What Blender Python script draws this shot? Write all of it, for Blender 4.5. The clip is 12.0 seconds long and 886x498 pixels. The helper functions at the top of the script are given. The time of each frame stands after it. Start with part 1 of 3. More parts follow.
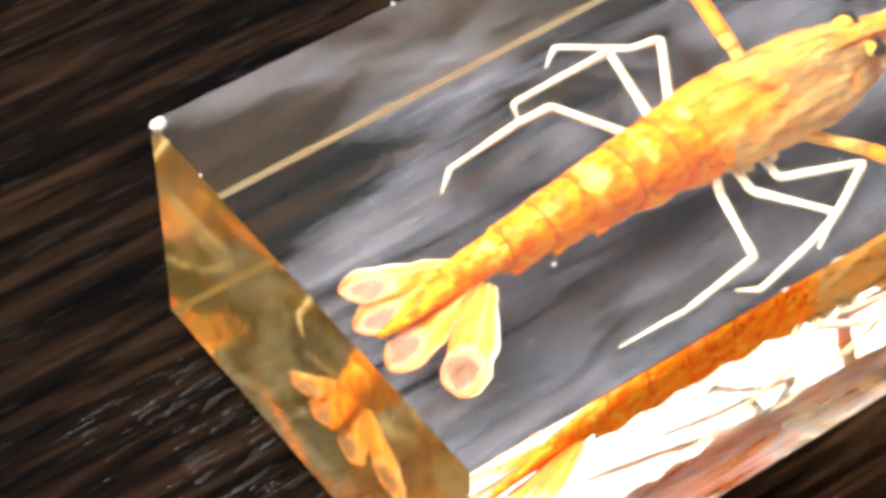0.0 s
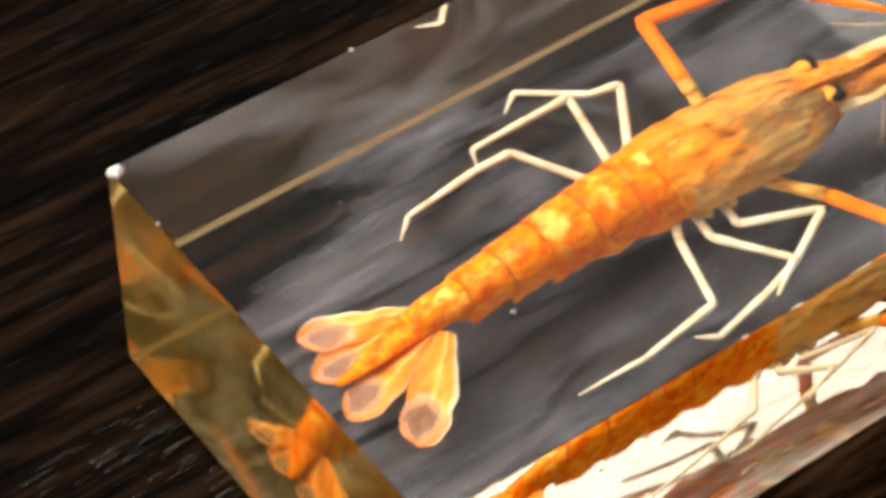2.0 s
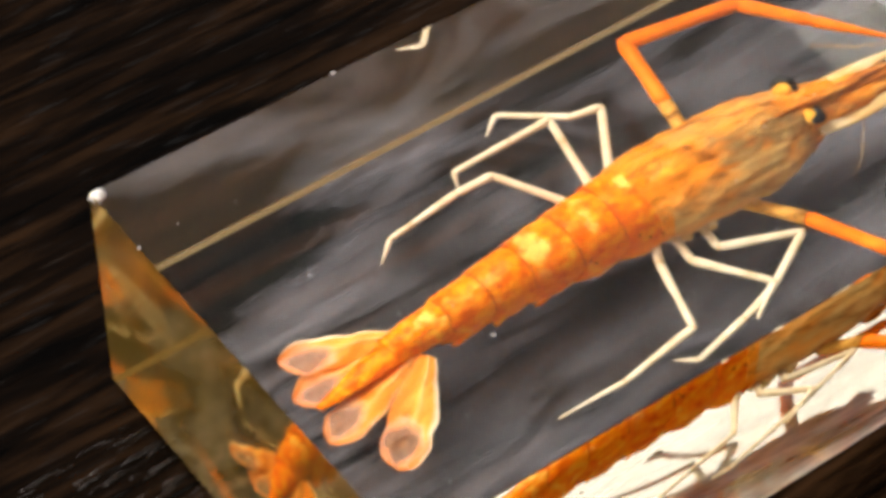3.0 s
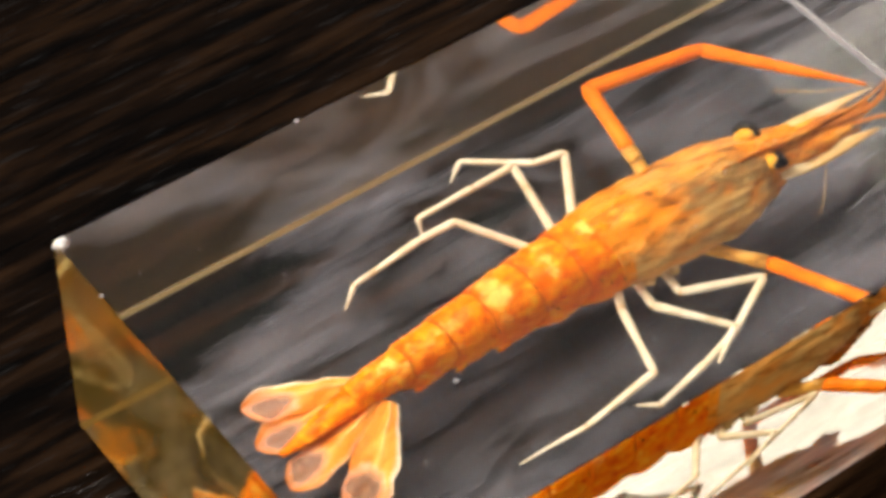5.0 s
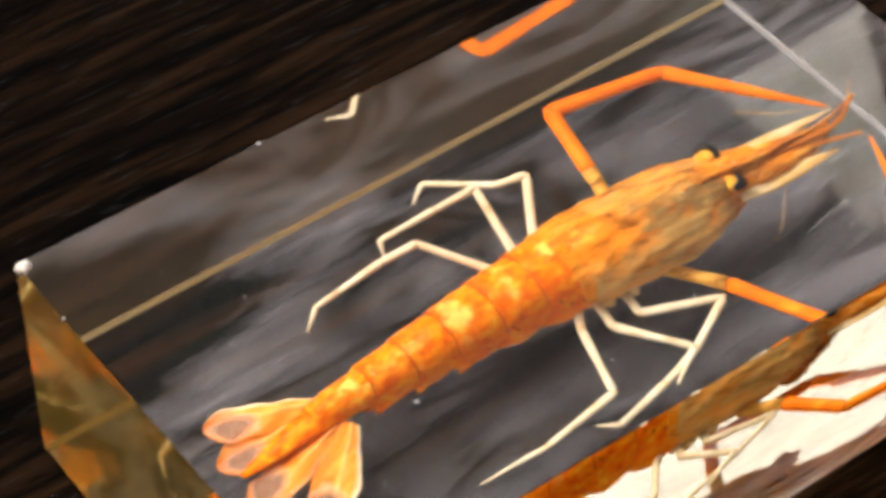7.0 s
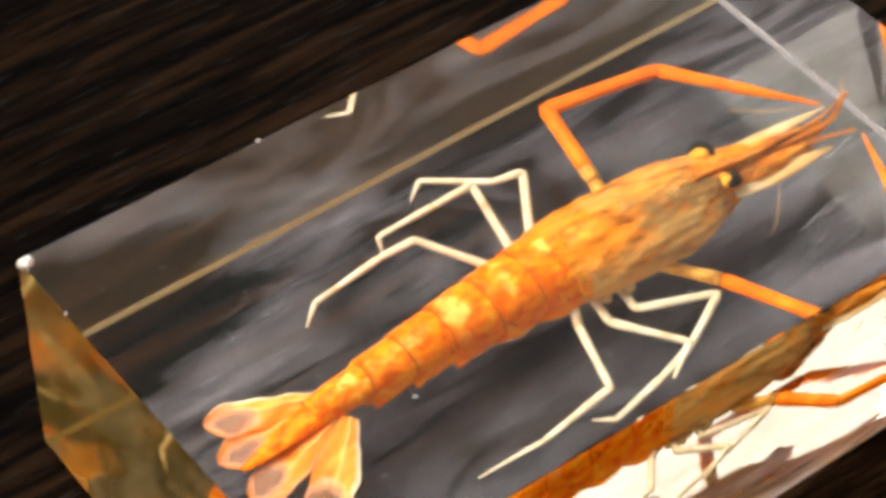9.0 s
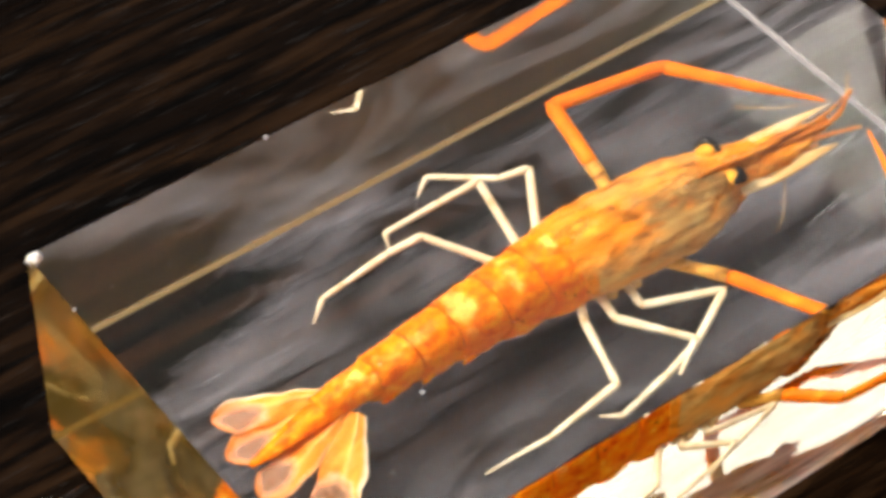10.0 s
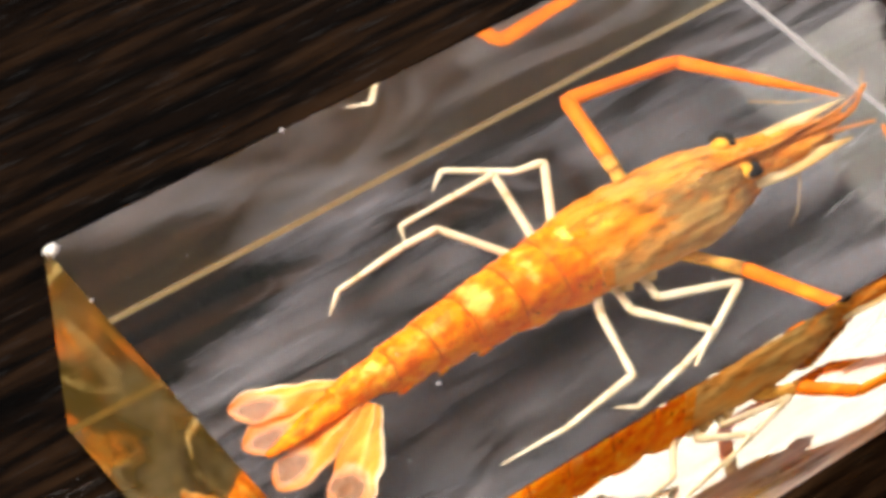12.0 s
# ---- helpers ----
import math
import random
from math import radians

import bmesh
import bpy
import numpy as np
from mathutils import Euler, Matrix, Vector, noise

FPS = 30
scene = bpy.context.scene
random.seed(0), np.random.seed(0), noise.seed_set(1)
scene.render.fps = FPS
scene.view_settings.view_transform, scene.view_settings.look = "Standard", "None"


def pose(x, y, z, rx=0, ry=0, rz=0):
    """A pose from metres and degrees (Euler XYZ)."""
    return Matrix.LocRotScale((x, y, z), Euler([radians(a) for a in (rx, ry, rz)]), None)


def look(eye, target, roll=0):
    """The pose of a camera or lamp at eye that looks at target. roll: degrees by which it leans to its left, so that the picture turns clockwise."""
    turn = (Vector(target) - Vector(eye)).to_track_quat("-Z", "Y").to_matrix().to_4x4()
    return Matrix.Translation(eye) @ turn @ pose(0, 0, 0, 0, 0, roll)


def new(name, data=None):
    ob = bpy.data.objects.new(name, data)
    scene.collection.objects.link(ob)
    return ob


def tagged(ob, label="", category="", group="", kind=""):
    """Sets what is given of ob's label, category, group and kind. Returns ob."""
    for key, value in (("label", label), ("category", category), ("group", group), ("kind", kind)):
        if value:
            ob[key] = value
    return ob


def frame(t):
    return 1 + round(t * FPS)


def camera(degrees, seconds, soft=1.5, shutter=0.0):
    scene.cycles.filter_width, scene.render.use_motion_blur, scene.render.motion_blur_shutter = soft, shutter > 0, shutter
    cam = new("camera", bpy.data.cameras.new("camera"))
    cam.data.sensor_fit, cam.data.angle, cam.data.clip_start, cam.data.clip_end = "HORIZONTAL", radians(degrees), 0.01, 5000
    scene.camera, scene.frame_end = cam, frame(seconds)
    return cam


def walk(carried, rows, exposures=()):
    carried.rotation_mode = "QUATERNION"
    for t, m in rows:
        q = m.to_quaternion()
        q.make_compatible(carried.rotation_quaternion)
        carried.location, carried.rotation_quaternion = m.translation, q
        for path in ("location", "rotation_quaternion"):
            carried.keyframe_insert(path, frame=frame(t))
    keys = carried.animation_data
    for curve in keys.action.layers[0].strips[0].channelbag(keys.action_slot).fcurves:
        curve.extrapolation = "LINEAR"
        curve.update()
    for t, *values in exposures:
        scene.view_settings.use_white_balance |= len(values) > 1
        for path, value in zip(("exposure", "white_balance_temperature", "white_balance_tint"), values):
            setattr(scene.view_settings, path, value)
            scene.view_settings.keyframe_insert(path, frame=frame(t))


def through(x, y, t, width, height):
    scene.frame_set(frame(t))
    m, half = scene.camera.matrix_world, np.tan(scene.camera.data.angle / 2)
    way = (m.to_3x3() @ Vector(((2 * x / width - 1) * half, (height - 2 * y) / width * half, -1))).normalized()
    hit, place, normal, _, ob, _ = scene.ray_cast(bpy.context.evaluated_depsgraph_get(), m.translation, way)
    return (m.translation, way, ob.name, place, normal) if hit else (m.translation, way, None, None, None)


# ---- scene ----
cam = camera(19.77, 12.0, soft=4.2)
PATH = [
    (0, pose(-0.06172, -0.07980, 0.15591, 41.943, -0.402, -35.979)),
    (0.5, pose(-0.06188, -0.07954, 0.15520, 42.334, -0.680, -36.168)),
    (1, pose(-0.06153, -0.07918, 0.15558, 42.404, -0.829, -36.300)),
    (1.5, pose(-0.06068, -0.07922, 0.15599, 42.489, -0.786, -36.375)),
    (2, pose(-0.06014, -0.07903, 0.15649, 42.550, -0.810, -36.549)),
    (2.5, pose(-0.05974, -0.07863, 0.15749, 42.488, -0.952, -36.681)),
    (3, pose(-0.05875, -0.07912, 0.15829, 42.546, -0.842, -36.620)),
    (5, pose(-0.05619, -0.08120, 0.15974, 43.334, -0.582, -36.704)),
    (5.5, pose(-0.05594, -0.08144, 0.16042, 43.393, -0.633, -36.827)),
    (6, pose(-0.05556, -0.08197, 0.16061, 43.543, -0.624, -36.889)),
    (6.5, pose(-0.05570, -0.08203, 0.16072, 43.654, -0.775, -37.083)),
    (7, pose(-0.05519, -0.08285, 0.16078, 43.776, -0.736, -37.058)),
    (9, pose(-0.05680, -0.08349, 0.16200, 43.756, -0.978, -37.236)),
    (9.5, pose(-0.05657, -0.08338, 0.16261, 43.546, -0.918, -37.132)),
    (10, pose(-0.05734, -0.08319, 0.16267, 43.555, -1.026, -37.207)),
    (10.5, pose(-0.05730, -0.08378, 0.16251, 43.639, -0.851, -37.089)),
    (11, pose(-0.05801, -0.08312, 0.16291, 43.496, -1.025, -37.174)),
    (11.5, pose(-0.05848, -0.08395, 0.16165, 43.897, -0.914, -37.126)),
    (12, pose(-0.05932, -0.08396, 0.16137, 44.013, -1.008, -37.177)),
]
EXPOSURES = [(0, 1.12, 5800, 10), (0.5, 1.0, 5950, 10), (1.0, 0.76, 6250, 10), (1.5, 0.38, 6450, 10), (2.0, 0.12, 6500, 11), (2.5, 0.02, 6550, 13), (7.0, -0.02, 6600, 14), (9.0, 0.12, 6550, 13), (10.0, 0.22, 6550, 13), (11.0, 0.32, 6550, 14), (12.0, 0.32, 6550, 14)]
walk(cam, PATH, EXPOSURES)

MM = 0.001
LENGTH, WIDTH, HEIGHT = 71.6, 40.0, 22.0   # resin block, mm

# ---- world and light ----
world = bpy.data.worlds.new("room_light")
scene.world = world
world.use_nodes = True
world.node_tree.nodes["Background"].inputs["Color"].default_value = (0.9, 0.8, 0.65, 1)
world.node_tree.nodes["Background"].inputs["Strength"].default_value = 0.02


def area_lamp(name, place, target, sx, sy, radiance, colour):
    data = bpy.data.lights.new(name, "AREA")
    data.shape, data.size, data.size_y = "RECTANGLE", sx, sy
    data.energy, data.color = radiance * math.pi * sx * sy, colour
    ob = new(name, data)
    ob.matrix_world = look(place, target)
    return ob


area_lamp("ceiling_lamp", (1.02, 1.28, 1.6), (1.02, 1.28, 0.0), 2.1, 1.8, 1.95, (1.0, 0.97, 0.91))
# added key light for the prawn, not a known fixture of the room
area_lamp("key_light", (-0.35, 0.45, 0.85), (0.035, 0.02, 0.0), 0.65, 0.65, 12.0, (1.0, 0.91, 0.77))


# ---- materials ----
def material(name):
    m = bpy.data.materials.new(name)
    m.use_nodes = True
    return m, m.node_tree.nodes, m.node_tree.links, m.node_tree.nodes["Principled BSDF"]


def node(nodes, kind, **values):
    n = nodes.new(kind)
    for k, v in values.items():
        n.inputs[k.replace("_", " ")].default_value = v
    return n


def ramp(nodes, stops):
    r = nodes.new("ShaderNodeValToRGB")
    while len(r.color_ramp.elements) < len(stops):
        r.color_ramp.elements.new(0.5)
    for e, (p, c) in zip(r.color_ramp.elements, stops):
        e.position, e.color = p, (*c, 1)
    return r


def coords(nodes, links, scale=(1, 1, 1), rot=0.0, what="Object"):
    tc = nodes.new("ShaderNodeTexCoord")
    mp = nodes.new("ShaderNodeMapping")
    mp.inputs["Scale"].default_value = scale
    mp.inputs["Rotation"].default_value = (0, 0, rot)
    links.new(tc.outputs[what], mp.inputs["Vector"])
    return mp.outputs["Vector"]


def bump(nodes, links, height, strength, distance, target):
    b = nodes.new("ShaderNodeBump")
    b.inputs["Strength"].default_value = strength
    b.inputs["Distance"].default_value = distance
    links.new(height, b.inputs["Height"])
    links.new(b.outputs["Normal"], target.inputs["Normal"])


GRAIN = 4.0     # the table's grain, degrees from the block's long side


def resin_material(name, colour, rough=0.0, sheen=1.0, wavy=0.0, haze=0.0, film=(0.47, 0.47, 0.53), least=0.46, spread=0.24, streaks=0.3, shade_tilt=0.0):
    """Cast resin; wavy: a gently uneven face; haze: a streaky dull film on it."""
    m, n, l, p = material(name)
    p.inputs["Base Color"].default_value = (*colour, 1)
    p.inputs["Transmission Weight"].default_value = 1.0
    p.inputs["IOR"].default_value = 1.55
    p.inputs["Roughness"].default_value = rough
    p.inputs["Specular Tint"].default_value = (sheen, sheen, sheen, 1)
    if wavy:
        v = coords(n, l, (45, 110, 60), radians(GRAIN))
        t = node(n, "ShaderNodeTexNoise", Scale=1.0, Detail=1.0, Roughness=0.4, Distortion=0.8)
        l.new(v, t.inputs["Vector"])
        bump(n, l, t.outputs["Fac"], wavy, 0.001, p)
    if haze:
        v = coords(n, l, (40, 150, 60), radians(GRAIN))
        t = node(n, "ShaderNodeTexNoise", Scale=1.0, Detail=5.0, Roughness=0.62, Distortion=0.9)
        l.new(v, t.inputs["Vector"])
        r = ramp(n, [(least, (0.0, 0.0, 0.0)), (least + spread, (haze, haze, haze))])
        place = n.new("ShaderNodeTexCoord")
        axes = n.new("ShaderNodeSeparateXYZ")
        l.new(place.outputs["Object"], axes.inputs["Vector"])
        tilt = n.new("ShaderNodeMapRange")     # shade towards the back edge, put in as a weaker film
        l.new(axes.outputs["Y"], tilt.inputs["Value"])
        tilt.inputs["From Max"].default_value = WIDTH * MM
        tilt.inputs["To Min"].default_value = shade_tilt
        tilt.inputs["To Max"].default_value = -shade_tilt
        level = n.new("ShaderNodeMath")
        level.operation = "ADD"
        l.new(t.outputs["Fac"], level.inputs[0])
        l.new(tilt.outputs["Result"], level.inputs[1])
        l.new(level.outputs[0], r.inputs["Fac"])
        v2 = coords(n, l, (130, 1500, 130), radians(GRAIN + 3))
        t2 = node(n, "ShaderNodeTexNoise", Scale=1.0, Detail=4.0, Roughness=0.7, Distortion=0.2)
        l.new(v2, t2.inputs["Vector"])
        wear = n.new("ShaderNodeMapRange")
        l.new(t2.outputs["Fac"], wear.inputs["Value"])
        wear.inputs["From Min"].default_value = 0.3
        wear.inputs["From Max"].default_value = 0.7
        wear.inputs["To Min"].default_value = 1.0 - streaks
        wear.inputs["To Max"].default_value = 1.0 + streaks
        amount = n.new("ShaderNodeMath")
        amount.operation = "MULTIPLY"
        l.new(r.outputs["Color"], amount.inputs[0])
        l.new(wear.outputs["Result"], amount.inputs[1])
        d = n.new("ShaderNodeBsdfDiffuse")
        d.inputs["Color"].default_value = (*film, 1)
        mix = n.new("ShaderNodeMixShader")
        l.new(amount.outputs[0], mix.inputs["Fac"])
        l.new(p.outputs["BSDF"], mix.inputs[1])
        l.new(d.outputs["BSDF"], mix.inputs[2])
        l.new(mix.outputs[0], n["Material Output"].inputs["Surface"])
    return m


def wood_material():
    m, n, l, p = material("dark_wood")
    v = coords(n, l, (38, 520, 38), radians(GRAIN))
    t = node(n, "ShaderNodeTexNoise", Scale=1.0, Detail=6.0, Roughness=0.65, Distortion=0.5)
    l.new(v, t.inputs["Vector"])
    r = ramp(n, [(0.38, (0.0004, 0.0002, 0.0001)), (0.50, (0.0040, 0.0020, 0.0010)), (0.68, (0.021, 0.0105, 0.0050))])
    l.new(t.outputs["Fac"], r.inputs["Fac"])
    l.new(r.outputs["Color"], p.inputs["Base Color"])
    v2 = coords(n, l, (160, 1500, 160), radians(GRAIN))
    t2 = node(n, "ShaderNodeTexNoise", Scale=1.0, Detail=4.0, Roughness=0.6, Distortion=0.3)
    l.new(v2, t2.inputs["Vector"])
    add = n.new("ShaderNodeMath")
    add.operation = "ADD"
    l.new(t.outputs["Fac"], add.inputs[0])
    l.new(t2.outputs["Fac"], add.inputs[1])
    bump(n, l, add.outputs[0], 0.22, 0.0005, p)
    v3 = coords(n, l, (170, 2100, 170), radians(GRAIN))
    t3 = node(n, "ShaderNodeTexNoise", Scale=1.0, Detail=2.0, Roughness=0.5)
    l.new(v3, t3.inputs["Vector"])
    fleck = n.new("ShaderNodeMapRange")
    l.new(t3.outputs["Fac"], fleck.inputs["Value"])
    fleck.inputs["From Min"].default_value = 0.60
    fleck.inputs["From Max"].default_value = 0.70
    fleck.inputs["To Min"].default_value = 0.012
    fleck.inputs["To Max"].default_value = 0.07
    l.new(fleck.outputs["Result"], p.inputs["Specular IOR Level"])
    p.inputs["Roughness"].default_value = 0.25
    return m


def shell_material(name, stops, scale, rough=0.35, sub=0.15, bumps=0.25):
    """Boiled shell: blotches at two scales, a waxy gloss."""
    m, n, l, p = material(name)
    v = coords(n, l, scale)
    t = node(n, "ShaderNodeTexNoise", Scale=1.0, Detail=9.0, Roughness=0.68, Distortion=0.3)
    l.new(v, t.inputs["Vector"])
    r = ramp(n, stops)
    l.new(t.outputs["Fac"], r.inputs["Fac"])
    l.new(r.outputs["Color"], p.inputs["Base Color"])
    fine = node(n, "ShaderNodeTexNoise", Scale=2600.0, Detail=3.0)
    tc = n.new("ShaderNodeTexCoord")
    l.new(tc.outputs["Object"], fine.inputs["Vector"])
    bump(n, l, fine.outputs["Fac"], bumps, 0.0003, p)
    p.inputs["Roughness"].default_value = rough
    p.inputs["Specular IOR Level"].default_value = 0.06    # bedded in resin, it hardly shines
    p.inputs["Subsurface Weight"].default_value = sub
    p.inputs["Subsurface Radius"].default_value = (0.0012, 0.0006, 0.0002)
    p.inputs["Subsurface Scale"].default_value = 1.0
    return m


def patched_shell(name, stops, scale, patches, pale):
    """A shell with a few pale, ragged patches of their own: (x, y, z, radius) in mm."""
    m = shell_material(name, stops, scale, rough=0.33, sub=0.06, bumps=0.2)
    n, l = m.node_tree.nodes, m.node_tree.links
    p = n["Principled BSDF"]
    tc = n.new("ShaderNodeTexCoord")
    wob = node(n, "ShaderNodeTexNoise", Scale=560.0, Detail=5.0, Roughness=0.68)
    l.new(tc.outputs["Object"], wob.inputs["Vector"])
    last = p.inputs["Base Color"].links[0].from_socket
    squeeze = n.new("ShaderNodeVectorMath")
    squeeze.operation = "MULTIPLY"
    squeeze.inputs[1].default_value = (1.5, 0.85, 0.85)
    l.new(tc.outputs["Object"], squeeze.inputs[0])
    for x, y, z, r, *own in patches:
        d = n.new("ShaderNodeVectorMath")
        d.operation = "DISTANCE"
        l.new(squeeze.outputs[0], d.inputs[0])
        d.inputs[1].default_value = (1.5 * x * MM, 0.85 * y * MM, 0.85 * z * MM)
        k = n.new("ShaderNodeMath")
        k.operation = "MULTIPLY_ADD"
        l.new(wob.outputs["Fac"], k.inputs[0])
        k.inputs[1].default_value = 6.8 * MM
        l.new(d.outputs["Value"], k.inputs[2])
        fade = n.new("ShaderNodeMapRange")
        l.new(k.outputs[0], fade.inputs["Value"])
        fade.inputs["From Min"].default_value = (r + 3.75) * MM
        fade.inputs["From Max"].default_value = (r + 2.9) * MM
        mix = n.new("ShaderNodeMixRGB")
        l.new(fade.outputs["Result"], mix.inputs["Fac"])
        l.new(last, mix.inputs["Color1"])
        mix.inputs["Color2"].default_value = (*(own[0] if own else pale), 1)
        last = mix.outputs["Color"]
    l.new(last, p.inputs["Base Color"])
    return m


def add_veins(m, amount, scale, colour, width):
    """Thin dark or pale wandering lines along a shell."""
    n, l = m.node_tree.nodes, m.node_tree.links
    p = n["Principled BSDF"]
    t = node(n, "ShaderNodeTexNoise", Scale=1.0, Detail=4.0, Roughness=0.6, Distortion=0.6)
    l.new(coords(n, l, scale), t.inputs["Vector"])
    off = n.new("ShaderNodeMath")
    off.operation = "SUBTRACT"
    l.new(t.outputs["Fac"], off.inputs[0])
    off.inputs[1].default_value = 0.5
    size = n.new("ShaderNodeMath")
    size.operation = "ABSOLUTE"
    l.new(off.outputs[0], size.inputs[0])
    line = n.new("ShaderNodeMapRange")
    l.new(size.outputs[0], line.inputs["Value"])
    line.inputs["From Min"].default_value = width
    line.inputs["From Max"].default_value = width * 0.3
    line.inputs["To Max"].default_value = amount
    mix = n.new("ShaderNodeMixRGB")
    l.new(line.outputs["Result"], mix.inputs["Fac"])
    l.new(p.inputs["Base Color"].links[0].from_socket, mix.inputs["Color1"])
    mix.inputs["Color2"].default_value = (*colour, 1)
    l.new(mix.outputs["Color"], p.inputs["Base Color"])


def tint_by(m, marks, grain_scale=(400, 1400, 1400), least=0.25):
    """Mix colours into a shell where the mesh's own marks say so: (mark, colour)."""
    n, l = m.node_tree.nodes, m.node_tree.links
    p = n["Principled BSDF"]
    grain = node(n, "ShaderNodeTexNoise", Scale=1.0, Detail=4.0, Roughness=0.65, Distortion=0.4)
    l.new(coords(n, l, grain_scale), grain.inputs["Vector"])
    part_of = n.new("ShaderNodeMapRange")
    l.new(grain.outputs["Fac"], part_of.inputs["Value"])
    part_of.inputs["From Min"].default_value = 0.36
    part_of.inputs["From Max"].default_value = 0.60
    part_of.inputs["To Min"].default_value = least
    for name, colour in marks:
        mark = n.new("ShaderNodeAttribute")
        mark.attribute_name = name
        much = n.new("ShaderNodeMath")
        much.operation = "MULTIPLY"
        l.new(mark.outputs["Fac"], much.inputs[0])
        l.new(part_of.outputs["Result"], much.inputs[1])
        tint = n.new("ShaderNodeMixRGB")
        l.new(much.outputs[0], tint.inputs["Fac"])
        l.new(p.inputs["Base Color"].links[0].from_socket, tint.inputs["Color1"])
        tint.inputs["Color2"].default_value = (*colour, 1)
        l.new(tint.outputs["Color"], p.inputs["Base Color"])
    return m


def blade_material():
    """Tail blade: orange with a thin see-through membrane, as the membrane attribute marks it."""
    m = shell_material("tail_blade_shell", [(0.34, (0.76, 0.20, 0.012)), (0.50, (0.83, 0.26, 0.022)), (0.66, (0.86, 0.42, 0.08))], (420, 900, 900), rough=0.3, sub=0.05)
    n, l = m.node_tree.nodes, m.node_tree.links
    p = n["Principled BSDF"]
    at = n.new("ShaderNodeAttribute")
    at.attribute_name = "membrane"
    clear = n.new("ShaderNodeBsdfTransparent")
    clear.inputs["Color"].default_value = (0.97, 0.93, 0.90, 1)
    mix = n.new("ShaderNodeMixShader")
    l.new(at.outputs["Fac"], mix.inputs["Fac"])
    tint_by(m, (("rib", (0.88, 0.49, 0.10)), ("rim", (0.82, 0.22, 0.03)), ("edge", (0.90, 0.82, 0.64)), ("veil", (0.62, 0.56, 0.52))), least=0.5)
    l.new(p.outputs["BSDF"], mix.inputs[1])
    l.new(clear.outputs["BSDF"], mix.inputs[2])
    l.new(mix.outputs[0], n["Material Output"].inputs["Surface"])
    return m


def plain(name, colour, rough):
    m, n, l, p = material(name)
    t = node(n, "ShaderNodeTexNoise", Scale=8.0, Detail=4.0)
    r = ramp(n, [(0.3, tuple(c * 0.85 for c in colour)), (0.7, colour)])
    l.new(t.outputs["Fac"], r.inputs["Fac"])
    l.new(r.outputs["Color"], p.inputs["Base Color"])
    p.inputs["Roughness"].default_value = rough
    return m


def frosted_material(name, colour, through=0.35):
    """Sanded or chipped resin: light scatters at it."""
    m, n, l, p = material(name)
    t = node(n, "ShaderNodeTexNoise", Scale=900.0, Detail=4.0)
    r = ramp(n, [(0.3, tuple(c * 0.7 for c in colour)), (0.7, colour)])
    l.new(t.outputs["Fac"], r.inputs["Fac"])
    l.new(r.outputs["Color"], p.inputs["Base Color"])
    p.inputs["Roughness"].default_value = 0.55
    p.inputs["Transmission Weight"].default_value = through
    return m


RESIN = resin_material("clear_resin", (0.99, 0.98, 0.95), sheen=0.0)
RESIN_BASE = resin_material("clear_resin_base", (0.99, 0.98, 0.95), rough=0.025, sheen=0.02, wavy=0.09, haze=0.27, film=(0.45, 0.46, 0.55), least=0.395, spread=0.26, streaks=0.45, shade_tilt=0.055)
RESIN_SIDE = resin_material("yellowed_resin_side", (0.98, 0.91, 0.70))
RESIN_BACK = resin_material("filmed_resin_back", (0.98, 0.93, 0.78), sheen=0.2, haze=0.22, film=(0.34, 0.29, 0.10), least=0.0, spread=0.15)
RESIN_END = resin_material("dull_yellowed_resin_end", (0.42, 0.28, 0.07), rough=0.10, haze=0.17, film=(0.55, 0.36, 0.05), least=0.25, streaks=0.6)
SANDED = frosted_material("sanded_resin_edge", (0.54, 0.42, 0.18))
# same sanded edge at the far end, its lamplit grey put into the colour
SANDED_LIT = frosted_material("lit_sanded_edge", (0.26, 0.26, 0.30))
CHIPPED = frosted_material("chipped_resin", (0.95, 0.95, 0.97), 0.0)
WOOD = wood_material()
LACQUER = plain("dark_lacquer", (0.012, 0.009, 0.008), 0.16)
LACQUER.node_tree.nodes["Principled BSDF"].inputs["Coat Weight"].default_value = 1.0
ABDOMEN = patched_shell("orange_shell", [(0.36, (0.70, 0.07, 0.001)), (0.44, (0.88, 0.16, 0.001)), (0.54, (0.94, 0.26, 0.001)), (0.60, (0.95, 0.36, 0.006)), (0.66, (0.95, 0.54, 0.07))], (800, 1250, 1250),
                        [(26.4, 21.4, 12.4, 1.4), (25.9, 19.6, 12.2, 1.3), (26.0, 18.2, 11.4, 0.7), (22.3, 21.2, 11.2, 1.0), (21.7, 20.0, 11.0, 0.9), (31.6, 22.4, 12.6, 0.6), (31.1, 20.8, 13.0, 0.7), (30.9, 19.2, 12.8, 0.6), (18.4, 20.9, 10.0, 0.5), (17.6, 19.6, 9.6, 0.3), (16.4, 20.5, 8.9, 0.5), (15.2, 20.0, 8.4, 0.4), (20.0, 21.3, 10.6, 0.3), (35.6, 21.2, 13.2, 0.2)], (0.94, 0.56, 0.12))
tint_by(ABDOMEN, (("rear", (0.80, 0.095, 0.001)), ("fore", (0.94, 0.36, 0.006)), ("hem", (0.88, 0.34, 0.03)), ("pip", (0.94, 0.52, 0.06))))
CARAPACE = patched_shell("ochre_shell", [(0.39, (0.13, 0.038, 0.004)), (0.46, (0.44, 0.125, 0.008)), (0.54, (0.72, 0.23, 0.014)), (0.66, (0.80, 0.38, 0.06))], (200, 800, 800),
                         [(38.6, 20.6, 13.2, 0.7, (0.94, 0.56, 0.10))], (0.30, 0.17, 0.055))
